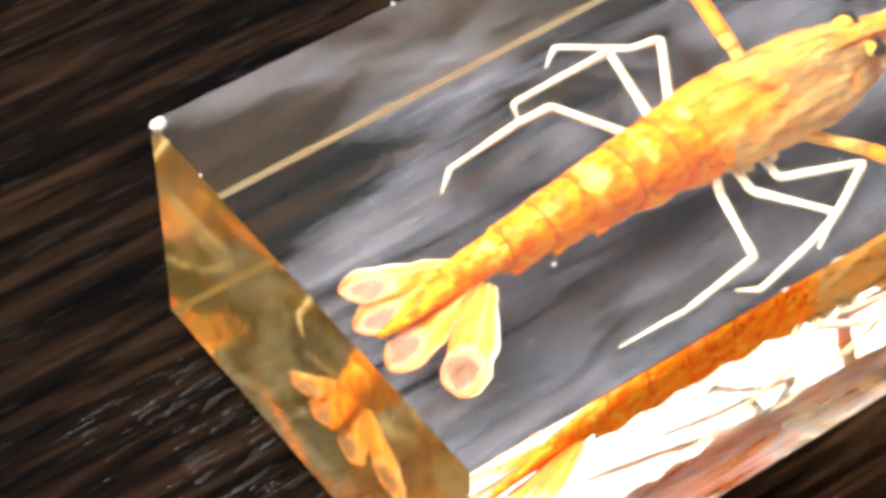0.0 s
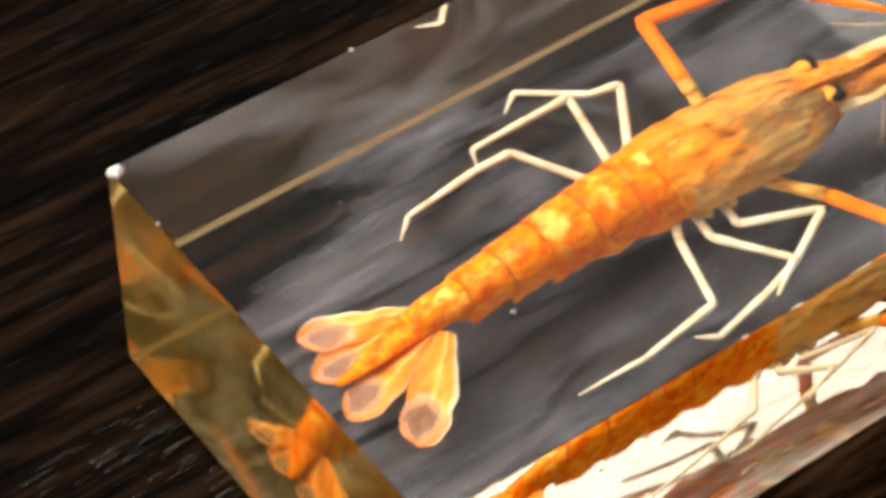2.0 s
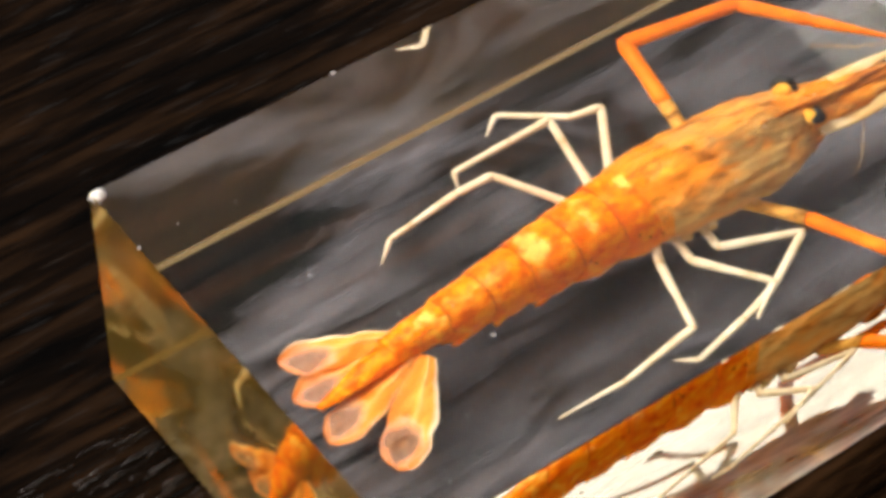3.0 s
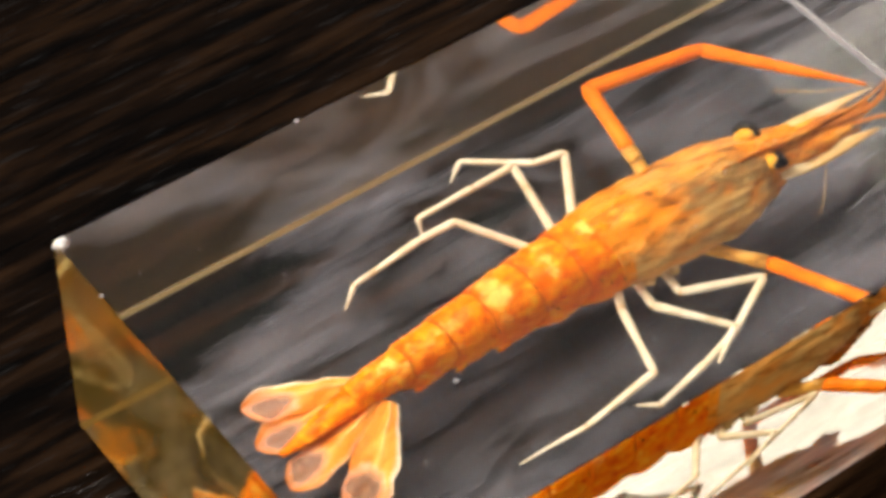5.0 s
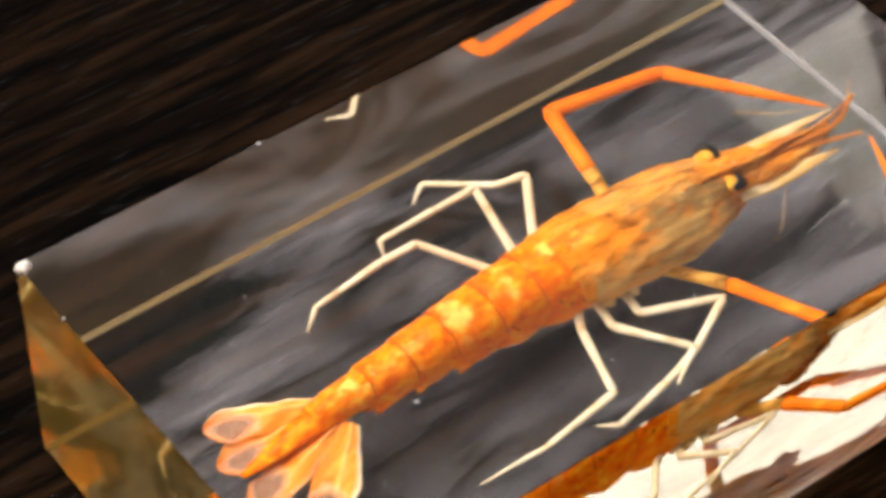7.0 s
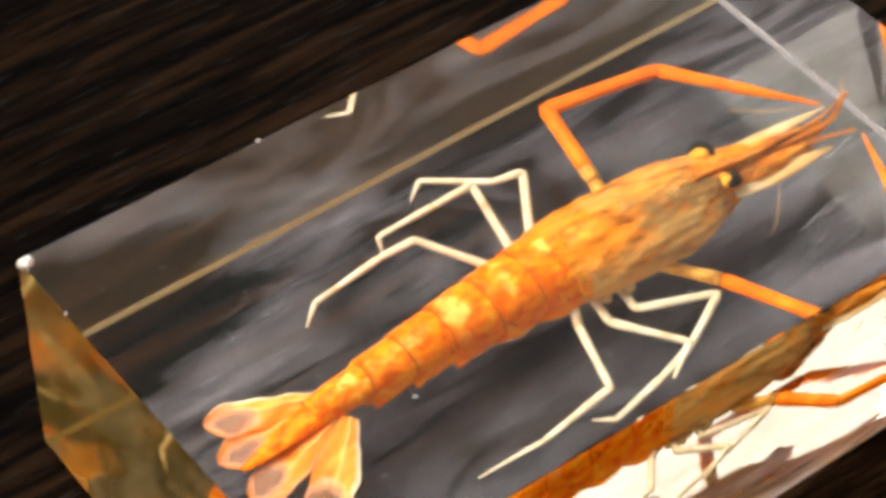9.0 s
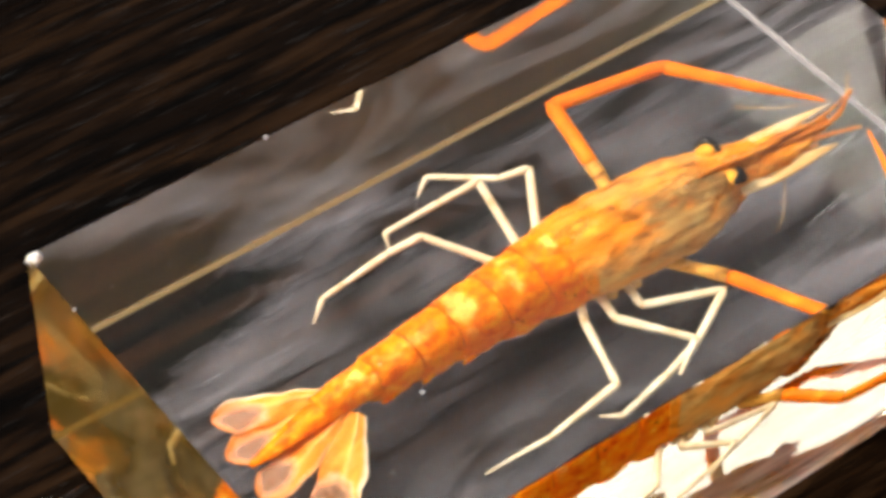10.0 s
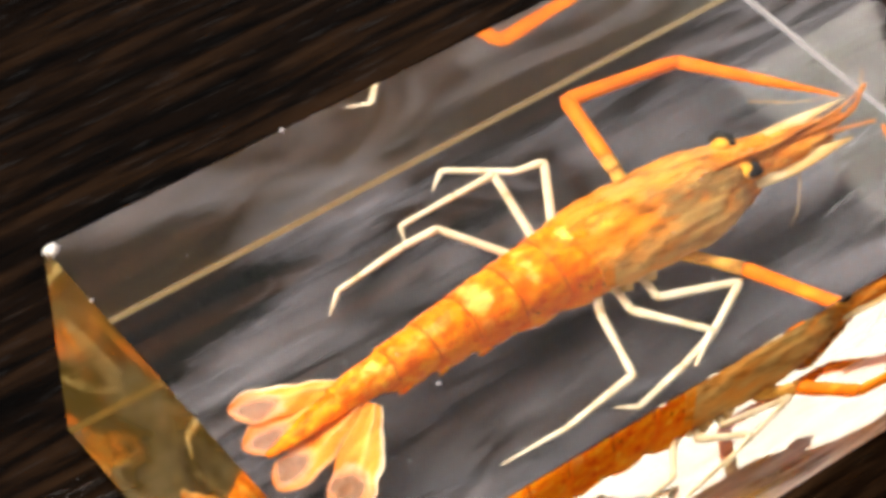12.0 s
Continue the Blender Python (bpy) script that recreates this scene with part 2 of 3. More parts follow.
# the under mark paints in the brown shade of the backlit underside
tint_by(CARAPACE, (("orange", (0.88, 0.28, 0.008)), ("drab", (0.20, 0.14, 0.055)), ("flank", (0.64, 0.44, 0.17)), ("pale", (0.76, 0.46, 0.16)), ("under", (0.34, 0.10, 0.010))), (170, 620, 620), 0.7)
add_veins(CARAPACE, 0.5, (80, 330, 330), (0.20, 0.07, 0.010), 0.024)
add_veins(CARAPACE, 0.35, (100, 480, 480), (0.84, 0.54, 0.18), 0.020)
add_veins(ABDOMEN, 0.45, (420, 380, 380), (0.66, 0.08, 0.002), 0.014)
LEG = shell_material("cream_shell", [(0.30, (0.42, 0.29, 0.13)), (0.42, (0.66, 0.55, 0.37)), (0.60, (0.78, 0.70, 0.54)), (0.8, (0.84, 0.79, 0.68))], (420, 420, 420), sub=0.05)
CLAW = shell_material("red_orange_shell", [(0.3, (0.78, 0.13, 0.003)), (0.55, (0.88, 0.21, 0.006)), (0.75, (0.90, 0.38, 0.03))], (200, 300, 300), sub=0.05)
ARM_BASE = shell_material("tan_arm_shell", [(0.36, (0.16, 0.07, 0.012)), (0.46, (0.56, 0.27, 0.05)), (0.62, (0.78, 0.44, 0.10))], (260, 700, 700), sub=0.05)
SCALE = shell_material("pale_horn_shell", [(0.34, (0.30, 0.12, 0.02)), (0.50, (0.60, 0.33, 0.09)), (0.70, (0.82, 0.62, 0.32))], (170, 900, 900), sub=0.05)
PALE_SCALE = shell_material("pale_scale_shell", [(0.34, (0.46, 0.27, 0.09)), (0.48, (0.66, 0.44, 0.18)), (0.66, (0.82, 0.68, 0.44))], (150, 800, 800), sub=0.05)
FEELER = shell_material("brown_red_feeler", [(0.3, (0.30, 0.08, 0.012)), (0.6, (0.60, 0.20, 0.03)), (0.8, (0.75, 0.42, 0.12))], (200, 600, 600), sub=0.0)
RIM = shell_material("dark_red_rim", [(0.3, (0.34, 0.04, 0.003)), (0.7, (0.68, 0.11, 0.004))], (500, 500, 500), sub=0.0)
EYECAP = shell_material("yellow_orange_eye", [(0.3, (0.70, 0.25, 0.02)), (0.7, (0.85, 0.50, 0.06))], (500, 500, 500), sub=0.0)
BLADE = blade_material()
EYE = plain("black_eye", (0.006, 0.005, 0.005), 0.25)
WALL = plain("brown_plaster", (0.22, 0.18, 0.14), 0.9)


# ---- mesh helpers ----
def mesh_object(name, bm, mat, parent=None, label="", smooth=True):
    me = bpy.data.meshes.new(name)
    bmesh.ops.recalc_face_normals(bm, faces=bm.faces)
    bm.to_mesh(me)
    bm.free()
    for m in (mat if isinstance(mat, (list, tuple)) else (mat,)):
        me.materials.append(m)
    if smooth:
        for f in me.polygons:
            f.use_smooth = True
    ob = new(name, me)
    if parent:
        ob.parent = parent
    if label:
        ob["label"] = label
    return ob


def part(name, bm, mat, parent, label="", smooth=True):
    return mesh_object(name, bm, mat, parent, label, smooth)


def rings_to_mesh(bm, rings, close=True):
    rows = [[bm.verts.new(v) for v in ring] for ring in rings]
    n = len(rows[0])
    for a, b in zip(rows, rows[1:]):
        for i in range(n):
            bm.faces.new((a[i], a[(i + 1) % n], b[(i + 1) % n], b[i]))
    if close:
        bm.faces.new(rows[0][::-1])
        bm.faces.new(rows[-1])


def spline(points, steps):
    """Catmull-Rom through tuples of any length."""
    pts = [np.array(p, float) for p in points]
    pts = [2 * pts[0] - pts[1], *pts, 2 * pts[-1] - pts[-2]]
    out = []
    for i in range(1, len(pts) - 2):
        a, b, c, d = pts[i - 1:i + 3]
        for k in range(steps):
            t = k / steps
            out.append(0.5 * (2 * b + (c - a) * t + (2 * a - 5 * b + 4 * c - d) * t * t + (3 * b - a - 3 * c + d) * t ** 3))
    out.append(pts[-2])
    return out


def tube(bm, stations, sides=10, flat=1.0):
    """A tube in mm through (x, y, z, radius) stations; flat squashes it vertically."""
    pts = [Vector(s[:3]) for s in stations]
    rings = []
    for i, s in enumerate(stations):
        d = (pts[min(i + 1, len(pts) - 1)] - pts[max(i - 1, 0)]).normalized()
        side = d.cross(Vector((0, 0, 1)))
        side = side.normalized() if side.length > 1e-3 else Vector((0, 1, 0))
        up = side.cross(d).normalized()
        r = max(float(s[3]), 0.02)
        rings.append([(pts[i] + (side * math.cos(a) + up * math.sin(a) * flat) * r) * MM for a in (2 * math.pi * k / sides for k in range(sides))])
    rings_to_mesh(bm, rings)


def limb(bm, joints, sides=10):
    """A jointed limb: each article swells a little in the middle and narrows at its joints."""
    st = []
    for i, (a, b) in enumerate(zip(joints, joints[1:])):
        a, b = np.array(a, float), np.array(b, float)
        for t, k in ((0.0, 0.80), (0.05, 1.10), (0.3, 1.06), (0.6, 0.98), (0.93, 1.06)):
            p = a + (b - a) * t
            p[3] *= k
            st.append(p)
    st.append(np.array(joints[-1], float))
    tube(bm, st, sides)


ARCH = 0.7       # how hollow the dried underside is


def body_loft(bm, stations, sides=28, belly=0.8, close=True):
    """A shell along x in mm: (x, y, z, half width, half height); flatter below."""
    rings = []
    for x, y, z, w, h in stations:
        ring = []
        for k in range(sides):
            a = 2 * math.pi * k / sides
            c, s = math.cos(a), math.sin(a)
            ring.append(Vector((x, y + w * c * (1 - 0.12 * max(-s, 0)), z + h * s * (1 if s > 0 else belly * (1 - ARCH * (1 - abs(c)))))) * MM)
        rings.append(ring)
    rings_to_mesh(bm, rings, close)


# ---- room and table ----
def box(bm, x0, y0, z0, x1, y1, z1):
    v = [bm.verts.new((x, y, z)) for x in (x0, x1) for y in (y0, y1) for z in (z0, z1)]
    for f in ((0, 1, 3, 2), (4, 6, 7, 5), (0, 4, 5, 1), (2, 3, 7, 6), (0, 2, 6, 4), (1, 5, 7, 3)):
        bm.faces.new([v[i] for i in f])


def slab(name, x0, y0, z0, x1, y1, z1, mat, label):
    bm = bmesh.new()
    box(bm, x0, y0, z0, x1, y1, z1)
    return tagged(mesh_object(name, bm, mat, smooth=False), label, name.split("_")[0], kind="structure")


slab("floor", -2.5, -2.5, -0.85, 3.5, 3.5, -0.75, WALL, "plain brown floor under the dark table")
slab("ceiling", -2.5, -2.5, 1.65, 3.5, 3.5, 1.75, WALL, "plain brown ceiling above the table")
slab("wall_north", -2.5, 3.5, -0.75, 3.5, 3.6, 1.65, WALL, "plain brown plaster wall")
slab("wall_south", -2.5, -2.6, -0.75, 3.5, -2.5, 1.65, WALL, "plain brown plaster wall")
slab("wall_west", -2.6, -2.5, -0.75, -2.5, 3.5, 1.65, WALL, "plain brown plaster wall")
slab("wall_east", 3.5, -2.5, -0.75, 3.6, 3.5, 1.65, WALL, "plain brown plaster wall")


def table():
    t = tagged(new("table"), "dark brown table with embossed wood grain top", "table")
    bm = bmesh.new()
    box(bm, -0.55, -0.45, -0.03, 0.65, 0.5, 0.0)
    bmesh.ops.bevel(bm, geom=bm.edges[:], offset=0.003, segments=2, affect="EDGES")
    part("tabletop", bm, WOOD, t, smooth=False)
    # lacquered ridges added only by the block's tail end, for the grain's glints there
    bm = bmesh.new()
    lines = random.Random(4)
    for _ in range(150):
        x, y = lines.triangular(-16, -1.5, -2.5), lines.uniform(6, 35.5)
        run, thick = lines.uniform(1.0, 4.0), lines.uniform(0.022, 0.05)
        turn = radians(GRAIN + lines.uniform(-3, 4))
        dx, dy = run * math.cos(turn), run * math.sin(turn)
        tube(bm, [(x, y, 0, 0.02), (x + dx * 0.3, y + dy * 0.3 + 0.05, 0.01, thick), (x + dx * 0.7, y + dy * 0.7 - 0.04, 0.01, thick), (x + dx, y + dy, 0, 0.02)], 8, 0.6)
    grain = part("grain_glints", bm, LACQUER, t, "glossy ridges added for the glints on the grain")
    grain["kind"] = "stuff"
    for x in (-0.5, 0.54):
        for y in (-0.4, 0.39):
            bm = bmesh.new()
            box(bm, x, y, -0.75, x + 0.06, y + 0.06, -0.03)
            part("leg", bm, WOOD, t, smooth=False)
    return t


table()

# ---- the paperweight ----
block = tagged(new("specimen_paperweight"), "clear yellowed resin block on a dark wooden table", "paperweight")
GAP = 0.2
X0 = -0.4
LEAN = 0.05      # the back face leans in towards its foot


def resin_block():
    bm = bmesh.new()
    box(bm, X0 * MM, 0, GAP * MM, LENGTH * MM, WIDTH * MM, HEIGHT * MM)
    for v in bm.verts:
        if v.co.y > 0.03 and v.co.z < 0.01:
            v.co.y -= LEAN * MM
    bmesh.ops.recalc_face_normals(bm, faces=bm.faces)
    low = [e for e in bm.edges if all(v.co.z < 0.001 for v in e.verts)]
    bmesh.ops.bevel(bm, geom=low, offset=0.36 * MM, segments=1, affect="EDGES")
    high = [e for e in bm.edges if max(v.co.z for v in e.verts) > 0.02 and max(v.co.x for v in e.verts) > 0.001]
    bmesh.ops.bevel(bm, geom=high, offset=0.08 * MM, segments=1, profile=0.5, affect="EDGES")
    bm.normal_update()
    for f in bm.faces:
        n = f.normal
        if f.calc_area() < 1e-4:
            f.material_index = (6 if n.x > 0.3 else 3) if n.z < -0.3 else 0
        else:
            f.material_index = 1 if n.z < -0.9 else 0 if n.z > 0.9 else 4 if n.x < -0.9 else 5 if n.y > 0.9 else 2
    ob = part("resin_block", bm, (RESIN, RESIN_BASE, RESIN_SIDE, SANDED, RESIN_END, RESIN_BACK, SANDED_LIT), block, "clear faintly yellow polished resin", smooth=False)
    ob.visible_shadow = False
    return ob


resin = resin_block()


def nugget(name, places, mat, parent, label="", kind=""):
    """Small irregular grains at (x, y, z, radius) in mm, joined into one mesh."""
    bm = bmesh.new()
    for x, y, z, r in places:
        made = bmesh.ops.create_icosphere(bm, subdivisions=1 if r < 0.3 else 2, radius=r * MM)["verts"]
        for v in made:
            v.co *= random.uniform(0.7, 1.2)
            v.co += Vector((x, y, z)) * MM
    ob = part(name, bm, mat, parent, label)
    if kind:
        ob["kind"] = kind
    return ob


# worn corner with its lamp glint modelled in white, nicked edges, dust and one bubble
nugget("worn_corner_glint", [(X0 + 0.42, WIDTH - 0.45, HEIGHT - 0.42, 0.60), (X0 + 0.75, WIDTH - 0.3, HEIGHT - 0.25, 0.30), (X0 + 0.3, WIDTH - 0.8, HEIGHT - 0.25, 0.28)], CHIPPED, resin, "worn corner with its lamp glint modelled in white")
for place in ((X0 + 0.05, 33.1, HEIGHT, 0.17), (21.6, WIDTH - 0.05, HEIGHT, 0.2), (X0 + 0.1, 38.6, HEIGHT, 0.1), (39.0, 0.1, HEIGHT, 0.1)):
    nugget("nick", [place], CHIPPED, resin)
nugget("dust", [(random.uniform(1, 70), random.uniform(2.5, 38), HEIGHT, random.choice((0.03, 0.04, 0.05, 0.08))) for _ in range(70)], CHIPPED, resin, "white dust specks", "stuff")
nugget("bubble", [(20.3, 17.3, 5.5, 0.22)], CHIPPED, resin)

YC = 20.4       # the prawn's long axis


def sheet(bm, outline_fn, n=14, thick=0.12, across=10):
    """A thin blade: outline_fn(t) gives (centre, side vector, half width) in mm."""
    rings = []
    for k in range(n + 1):
        c, side, w = outline_fn(k / n)
        ring = []
        for j in range(across):
            g = 2 * math.pi * j / across
            ring.append((c + side * w * math.cos(g) + Vector((0, 0, 1)) * thick * math.sin(g)) * MM)
        rings.append(ring)
    rings_to_mesh(bm, rings)


def roughen(bm, amount, scale):
    """Dried, slightly sunken shell."""
    for v in bm.verts:
        v.co += Vector(noise.noise_vector(v.co * scale)) * amount * MM


def prawn():
    bm = bmesh.new()
    st = spline([(13.2, YC, 6.4, 0.9, 1.0), (19, YC, 7.4, 1.1, 1.2), (25, YC, 8.2, 1.8, 1.9), (32, YC, 8.5, 2.6, 2.6), (40, YC, 8.2, 3.6, 3.6), (47, YC, 8.2, 3.4, 3.4), (53, YC - 0.2, 9.2, 2.3, 1.8), (57.5, YC - 0.8, 9.6, 1.9, 0.9), (61, YC - 1.0, 9.6, 1.3, 0.6), (64.5, YC - 1.0, 9.6, 0.5, 0.3)], 5)
    body_loft(bm, st)
    roughen(bm, 0.35, 600)
    core = tagged(new("dried_prawn"), "dried orange prawn with cream legs, cast inside clear resin", "prawn")
    core.location = Vector((-0.2, -0.42, 0.3)) * MM
    part("body", bm, CARAPACE, core)
    abdomen(core)
    head(core)
    limbs(core)
    tail_fan(core)
    return core


def abdomen(core):
    edges = [38.2, 33.9, 29.9, 25.7, 22.0, 18.4, 13.4]
    for i in range(6):
        a, b = edges[i], edges[i + 1]
        bm = bmesh.new()
        sides, rows = 64, 18
        rings = []
        for k in range(rows):
            t = k / (rows - 1)
            x = a + (b - 0.7 - a) * t
            u = max(0.0, (38.2 - x) / 24.8)
            w = 3.90 - 2.58 * u ** 0.93
            h = 4.4 - 2.75 * u ** 1.05
            z = 8.8 - 2.4 * u ** 2.2
            f = 0.95 + 0.09 * t + 0.04 * math.sin(math.pi * t)
            ring = []
            for j in range(sides):
                g = 2 * math.pi * j / sides
                c, s = math.cos(g), math.sin(g)
                # the side flaps hang down and end in a blunt point towards the tail
                flap = math.exp(-((s + 0.55) / 0.28) ** 2) if i < 5 else 0
                drop = 1.5 * flap * math.sin(math.pi * min(1, t * 0.9 + 0.1)) * (0.5 + t) * abs(c)
                ring.append(Vector((x - 1.3 * flap * t * (1 if i < 5 else 0), YC + 0.15 + w * f * c * (1 + 0.13 * flap), z + h * f * s * (1 if s > 0 else 0.78 * (1 - ARCH * (1 - abs(c)))) - drop)) * MM)
            rings.append(ring)
        rings_to_mesh(bm, rings)
        roughen(bm, 0.10, 1500)
        rear, fore, hem, pip = (bm.verts.layers.float.new(k) for k in ("rear", "fore", "hem", "pip"))
        bm.verts.ensure_lookup_table()
        for q, v in enumerate(bm.verts):
            t, s = q // sides / (rows - 1), math.sin(2 * math.pi * (q % sides) / sides)
            patchy = noise.noise(v.co * 500) + 0.5 * noise.noise(v.co * 1400)
            v[rear] = min(0.8, max(0.0, (t - 0.62 + 0.5 * patchy) * 1.8)) * (1 if i < 5 else 0.3)
            v[fore] = min(0.6, max(0.0, (0.30 - t + 0.4 * patchy) * 1.6))
            v[pip] = min(0.8, max(0.0, (noise.noise(v.co * 1500 + Vector((0, 0, 7))) - 0.18) * 3.0)) * (0.9 if i > 3 else 0.35)
            v[hem] = min(0.6, max(0.0, (-0.25 - s + 0.3 * patchy) * 2.5))
        roughen(bm, 0.10, 700)
        shell = part("abdomen_segment", bm, ABDOMEN, core)
        if i < 5:
            edge = [Vector(rings[-1][j]) / MM for j in range(2, sides // 2, 2)]
            bm = bmesh.new()
            tube(bm, [(p.x - 0.02, p.y, p.z + 0.01, 0.045 + 0.04 * abs(math.sin(0.45 * k + 2 * i))) for k, p in enumerate(edge)], 6)
            roughen(bm, 0.16, 900)
            part("rim", bm, RIM, shell, "dark red rim")
        if i in (2, 3, 4):
            x = b - 0.5
            u = (38.2 - x) / 24.8
            y, z = YC - (3.6 - 2.3 * u), 7.0 - 1.2 * u
            bm = bmesh.new()
            tube(bm, [(x + 1.2, y + 0.6, z + 0.6, 0.6), (x + 0.3, y, z, 0.42), (x - 0.3, y - 0.15, z - 0.3, 0.22), (x - 0.6, y - 0.2, z - 0.4, 0.06)], 8, 0.4)
            roughen(bm, 0.2, 900)
            part("flap_point", bm, ABDOMEN, core)
        if i < 5:
            for side in (1, -1):
                x = (a + b) / 2
                u = (38.2 - x) / 24.8
                bm = bmesh.new()
                limb(bm, [(x, YC + side * (2.0 - u), 7.4 - u, 0.8 - 0.3 * u), (x - 1.8, YC + side * (2.0 - u), 6.5 - 0.8 * u, 0.6 - 0.2 * u), (x - 3.6, YC + side * (1.8 - u), 6.3 - 0.8 * u, 0.25)], 8)
                part("swimmeret", bm, FEELER, core)


def head(core):
    bm = bmesh.new()
    body_loft(bm, spline([(36.1, YC, 8.7, 4.0, 4.35), (38.4, YC, 8.6, 4.5, 4.7), (43.5, YC - 0.2, 8.4, 4.7, 4.8), (48.5, YC - 0.3, 8.6, 4.55, 4.2), (51.5, YC - 0.2, 9.2, 3.5, 2.9), (54.0, YC + 0.2, 9.6, 2.0, 1.9), (57.0, YC + 0.1, 10.0, 1.2, 1.0)], 14), 84, 0.9)
    orange, drab, flank, pale, under = (bm.verts.layers.float.new(k) for k in ("orange", "drab", "flank", "pale", "under"))
    for v in bm.verts:
        x, y, z = v.co / MM
        streak = noise.noise(Vector((0.22 * x, 1.3 * y, 1.3 * z))) + 0.6 * noise.noise(Vector((0.6 * x, 3.5 * y, 3.5 * z)))
        spot = noise.noise(Vector((0.5 * x, 0.9 * y, 0.9 * z + 9)))
        back = x + 1.6 * streak + 0.35 * (y - YC)
        v[orange] = 0.75 * min(1.0, max(0.0, (42.0 - back) * 0.7)) + 0.6 * math.exp(-((y - 20.9 - 0.4 * streak) / 0.7) ** 2) * (x > 42) * (z > 9)
        v[orange] = min(0.85, v[orange])
        mid = min(1.0, max(0.0, (back - 42.6) * 0.6)) * min(1.0, max(0.0, (53.0 - x) * 0.5))
        # backlit shade below the flank, put into the colour
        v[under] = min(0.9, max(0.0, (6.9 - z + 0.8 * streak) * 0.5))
        v[drab] = min(0.95, 1.8 * mid * math.exp(-((y - 18.5 - 0.5 * streak) / 2.2) ** 2) * max(0.0, 0.72 + 1.0 * spot + 0.8 * streak))
        v[flank] = min(0.85, max(0.0, (17.7 - y + 0.9 * streak) * 0.7)) * (x > 37) * min(1.0, max(0.0, (z - 6.0) * 0.8)) * (0.75 + 0.8 * spot)
        v[pale] = min(0.6, max(0.0, (0.35 * math.exp(-((y - 22.6) / 0.9) ** 2) + 0.5 * spot * streak) * (x > 41)))
        v.co += (v.co - Vector((x, YC, 8.4)) * MM).normalized() * 0.20 * streak * MM
    roughen(bm, 0.22, 420)
    roughen(bm, 0.12, 1300)
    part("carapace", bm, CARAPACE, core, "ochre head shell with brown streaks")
    # rostrum: a thin toothed blade along the top of the head
    bm = bmesh.new()
    line = spline([(48.4, YC - 0.5, 12.4), (53.0, YC - 0.6, 11.9), (58.8, YC - 0.8, 11.0), (64.1, YC - 0.6, 10.6), (68.2, YC + 0.3, 10.8)], 8)
    rings = []
    for k, p in enumerate(line):
        t = k / (len(line) - 1)
        tooth = 0.30 * (1 - (k % 4) / 3) * (1 - t)
        up, down, half = 0.45 * (1 - t) + 0.08 + tooth, 0.6 * (1 - t) + 0.1, 0.30 * (1 - t) + 0.08
        rings.append([Vector((p[0], p[1] + y, p[2] + z)) * MM for y, z in ((half, 0), (0, up), (-half, 0), (0, -down))])
    rings_to_mesh(bm, rings)
    part("rostrum", bm, CARAPACE, core, "thin toothed rostrum")
    # eyes: yellow-orange, each with a black crescent
    for x, y, z, first, last in ((53.1, 22.25, 11.15, 125, -45), (52.9, 18.9, 11.0, 25, -115)):
        bm = bmesh.new()
        bmesh.ops.create_uvsphere(bm, u_segments=16, v_segments=12, radius=0.9 * MM)
        bmesh.ops.translate(bm, verts=bm.verts, vec=Vector((x, y, z)) * MM)
        roughen(bm, 0.18, 900)
        eye = part("eye", bm, EYECAP, core, "yellow-orange eye")
        bm = bmesh.new()
        arc = [radians(first + (last - first) * k / 12) for k in range(13)]
        tube(bm, [(x + 0.88 * math.cos(a), y + 0.88 * math.sin(a), z + 0.42 + 0.10 * math.sin(3 * a), 0.26 + 0.36 * abs(math.sin(1.7 * k + z)) * math.sin(math.pi * (k + 1) / 14)) for k, a in enumerate(arc)], 8)
        roughen(bm, 0.2, 1500)
        part("pupil", bm, EYE, eye, "black crescent pupil")
    # antennal scales
    for pts, half in (([(53.0, 21.6, 9.6), (59.5, 21.15, 9.8), (66.0, 20.95, 9.4)], 0.68), ([(52.2, 18.2, 9.2), (57.5, 17.65, 9.2), (63.4, 17.2, 9.0)], 1.05)):
        line = spline(pts, 8)

        def outline(t, line=line, half=half):
            i = t * (len(line) - 1)
            c = Vector(line[int(round(i))])
            return c, Vector((0, 1, 0.15)), half * (0.35 + 0.65 * math.sin(math.pi * min(1, 0.15 + t * 0.75))) * (1 - 0.85 * t ** 3)
        bm = bmesh.new()
        sheet(bm, outline, 16, 0.14)
        part("antennal_scale", bm, PALE_SCALE, core, "pale horn-coloured blade")
    # feelers and mouth parts
    for pts, r in (([(54.6, 20.0, 10.4), (60.2, 19.3, 10.4), (64.8, 19.2, 10.0), (68.3, 20.9, 10.2)], 0.42), ([(55.0, 20.6, 10.2), (60.6, 20.0, 10.1), (64.4, 19.7, 9.8)], 0.42),
                   ([(55.6, 19.1, 9.6), (60.1, 18.7, 9.6), (63.4, 18.3, 9.4), (66.4, 17.5, 9.0)], 0.32), ([(54.6, 18.5, 9.4), (58.6, 18.1, 9.2), (62.1, 18.2, 9.0)], 0.36),
                   ([(54.6, 21.0, 9.8), (58.6, 20.9, 9.6), (62.6, 20.4, 9.2)], 0.34), ([(55.0, 19.6, 10.0), (59.5, 19.3, 9.8), (63.0, 19.2, 9.4)], 0.34),
                   ([(60.0, 26.2, 7.2), (63.0, 23.9, 7.4), (66.8, 21.4, 8.6)], 0.05), ([(62, 19, 9.4), (66.5, 20.0, 9.6), (69.6, 22.6, 10.0)], 0.06),
                   ([(58, 17.6, 7.4), (55, 14.5, 6.6), (53.4, 13.6, 6.0)], 0.04)):
        bm = bmesh.new()
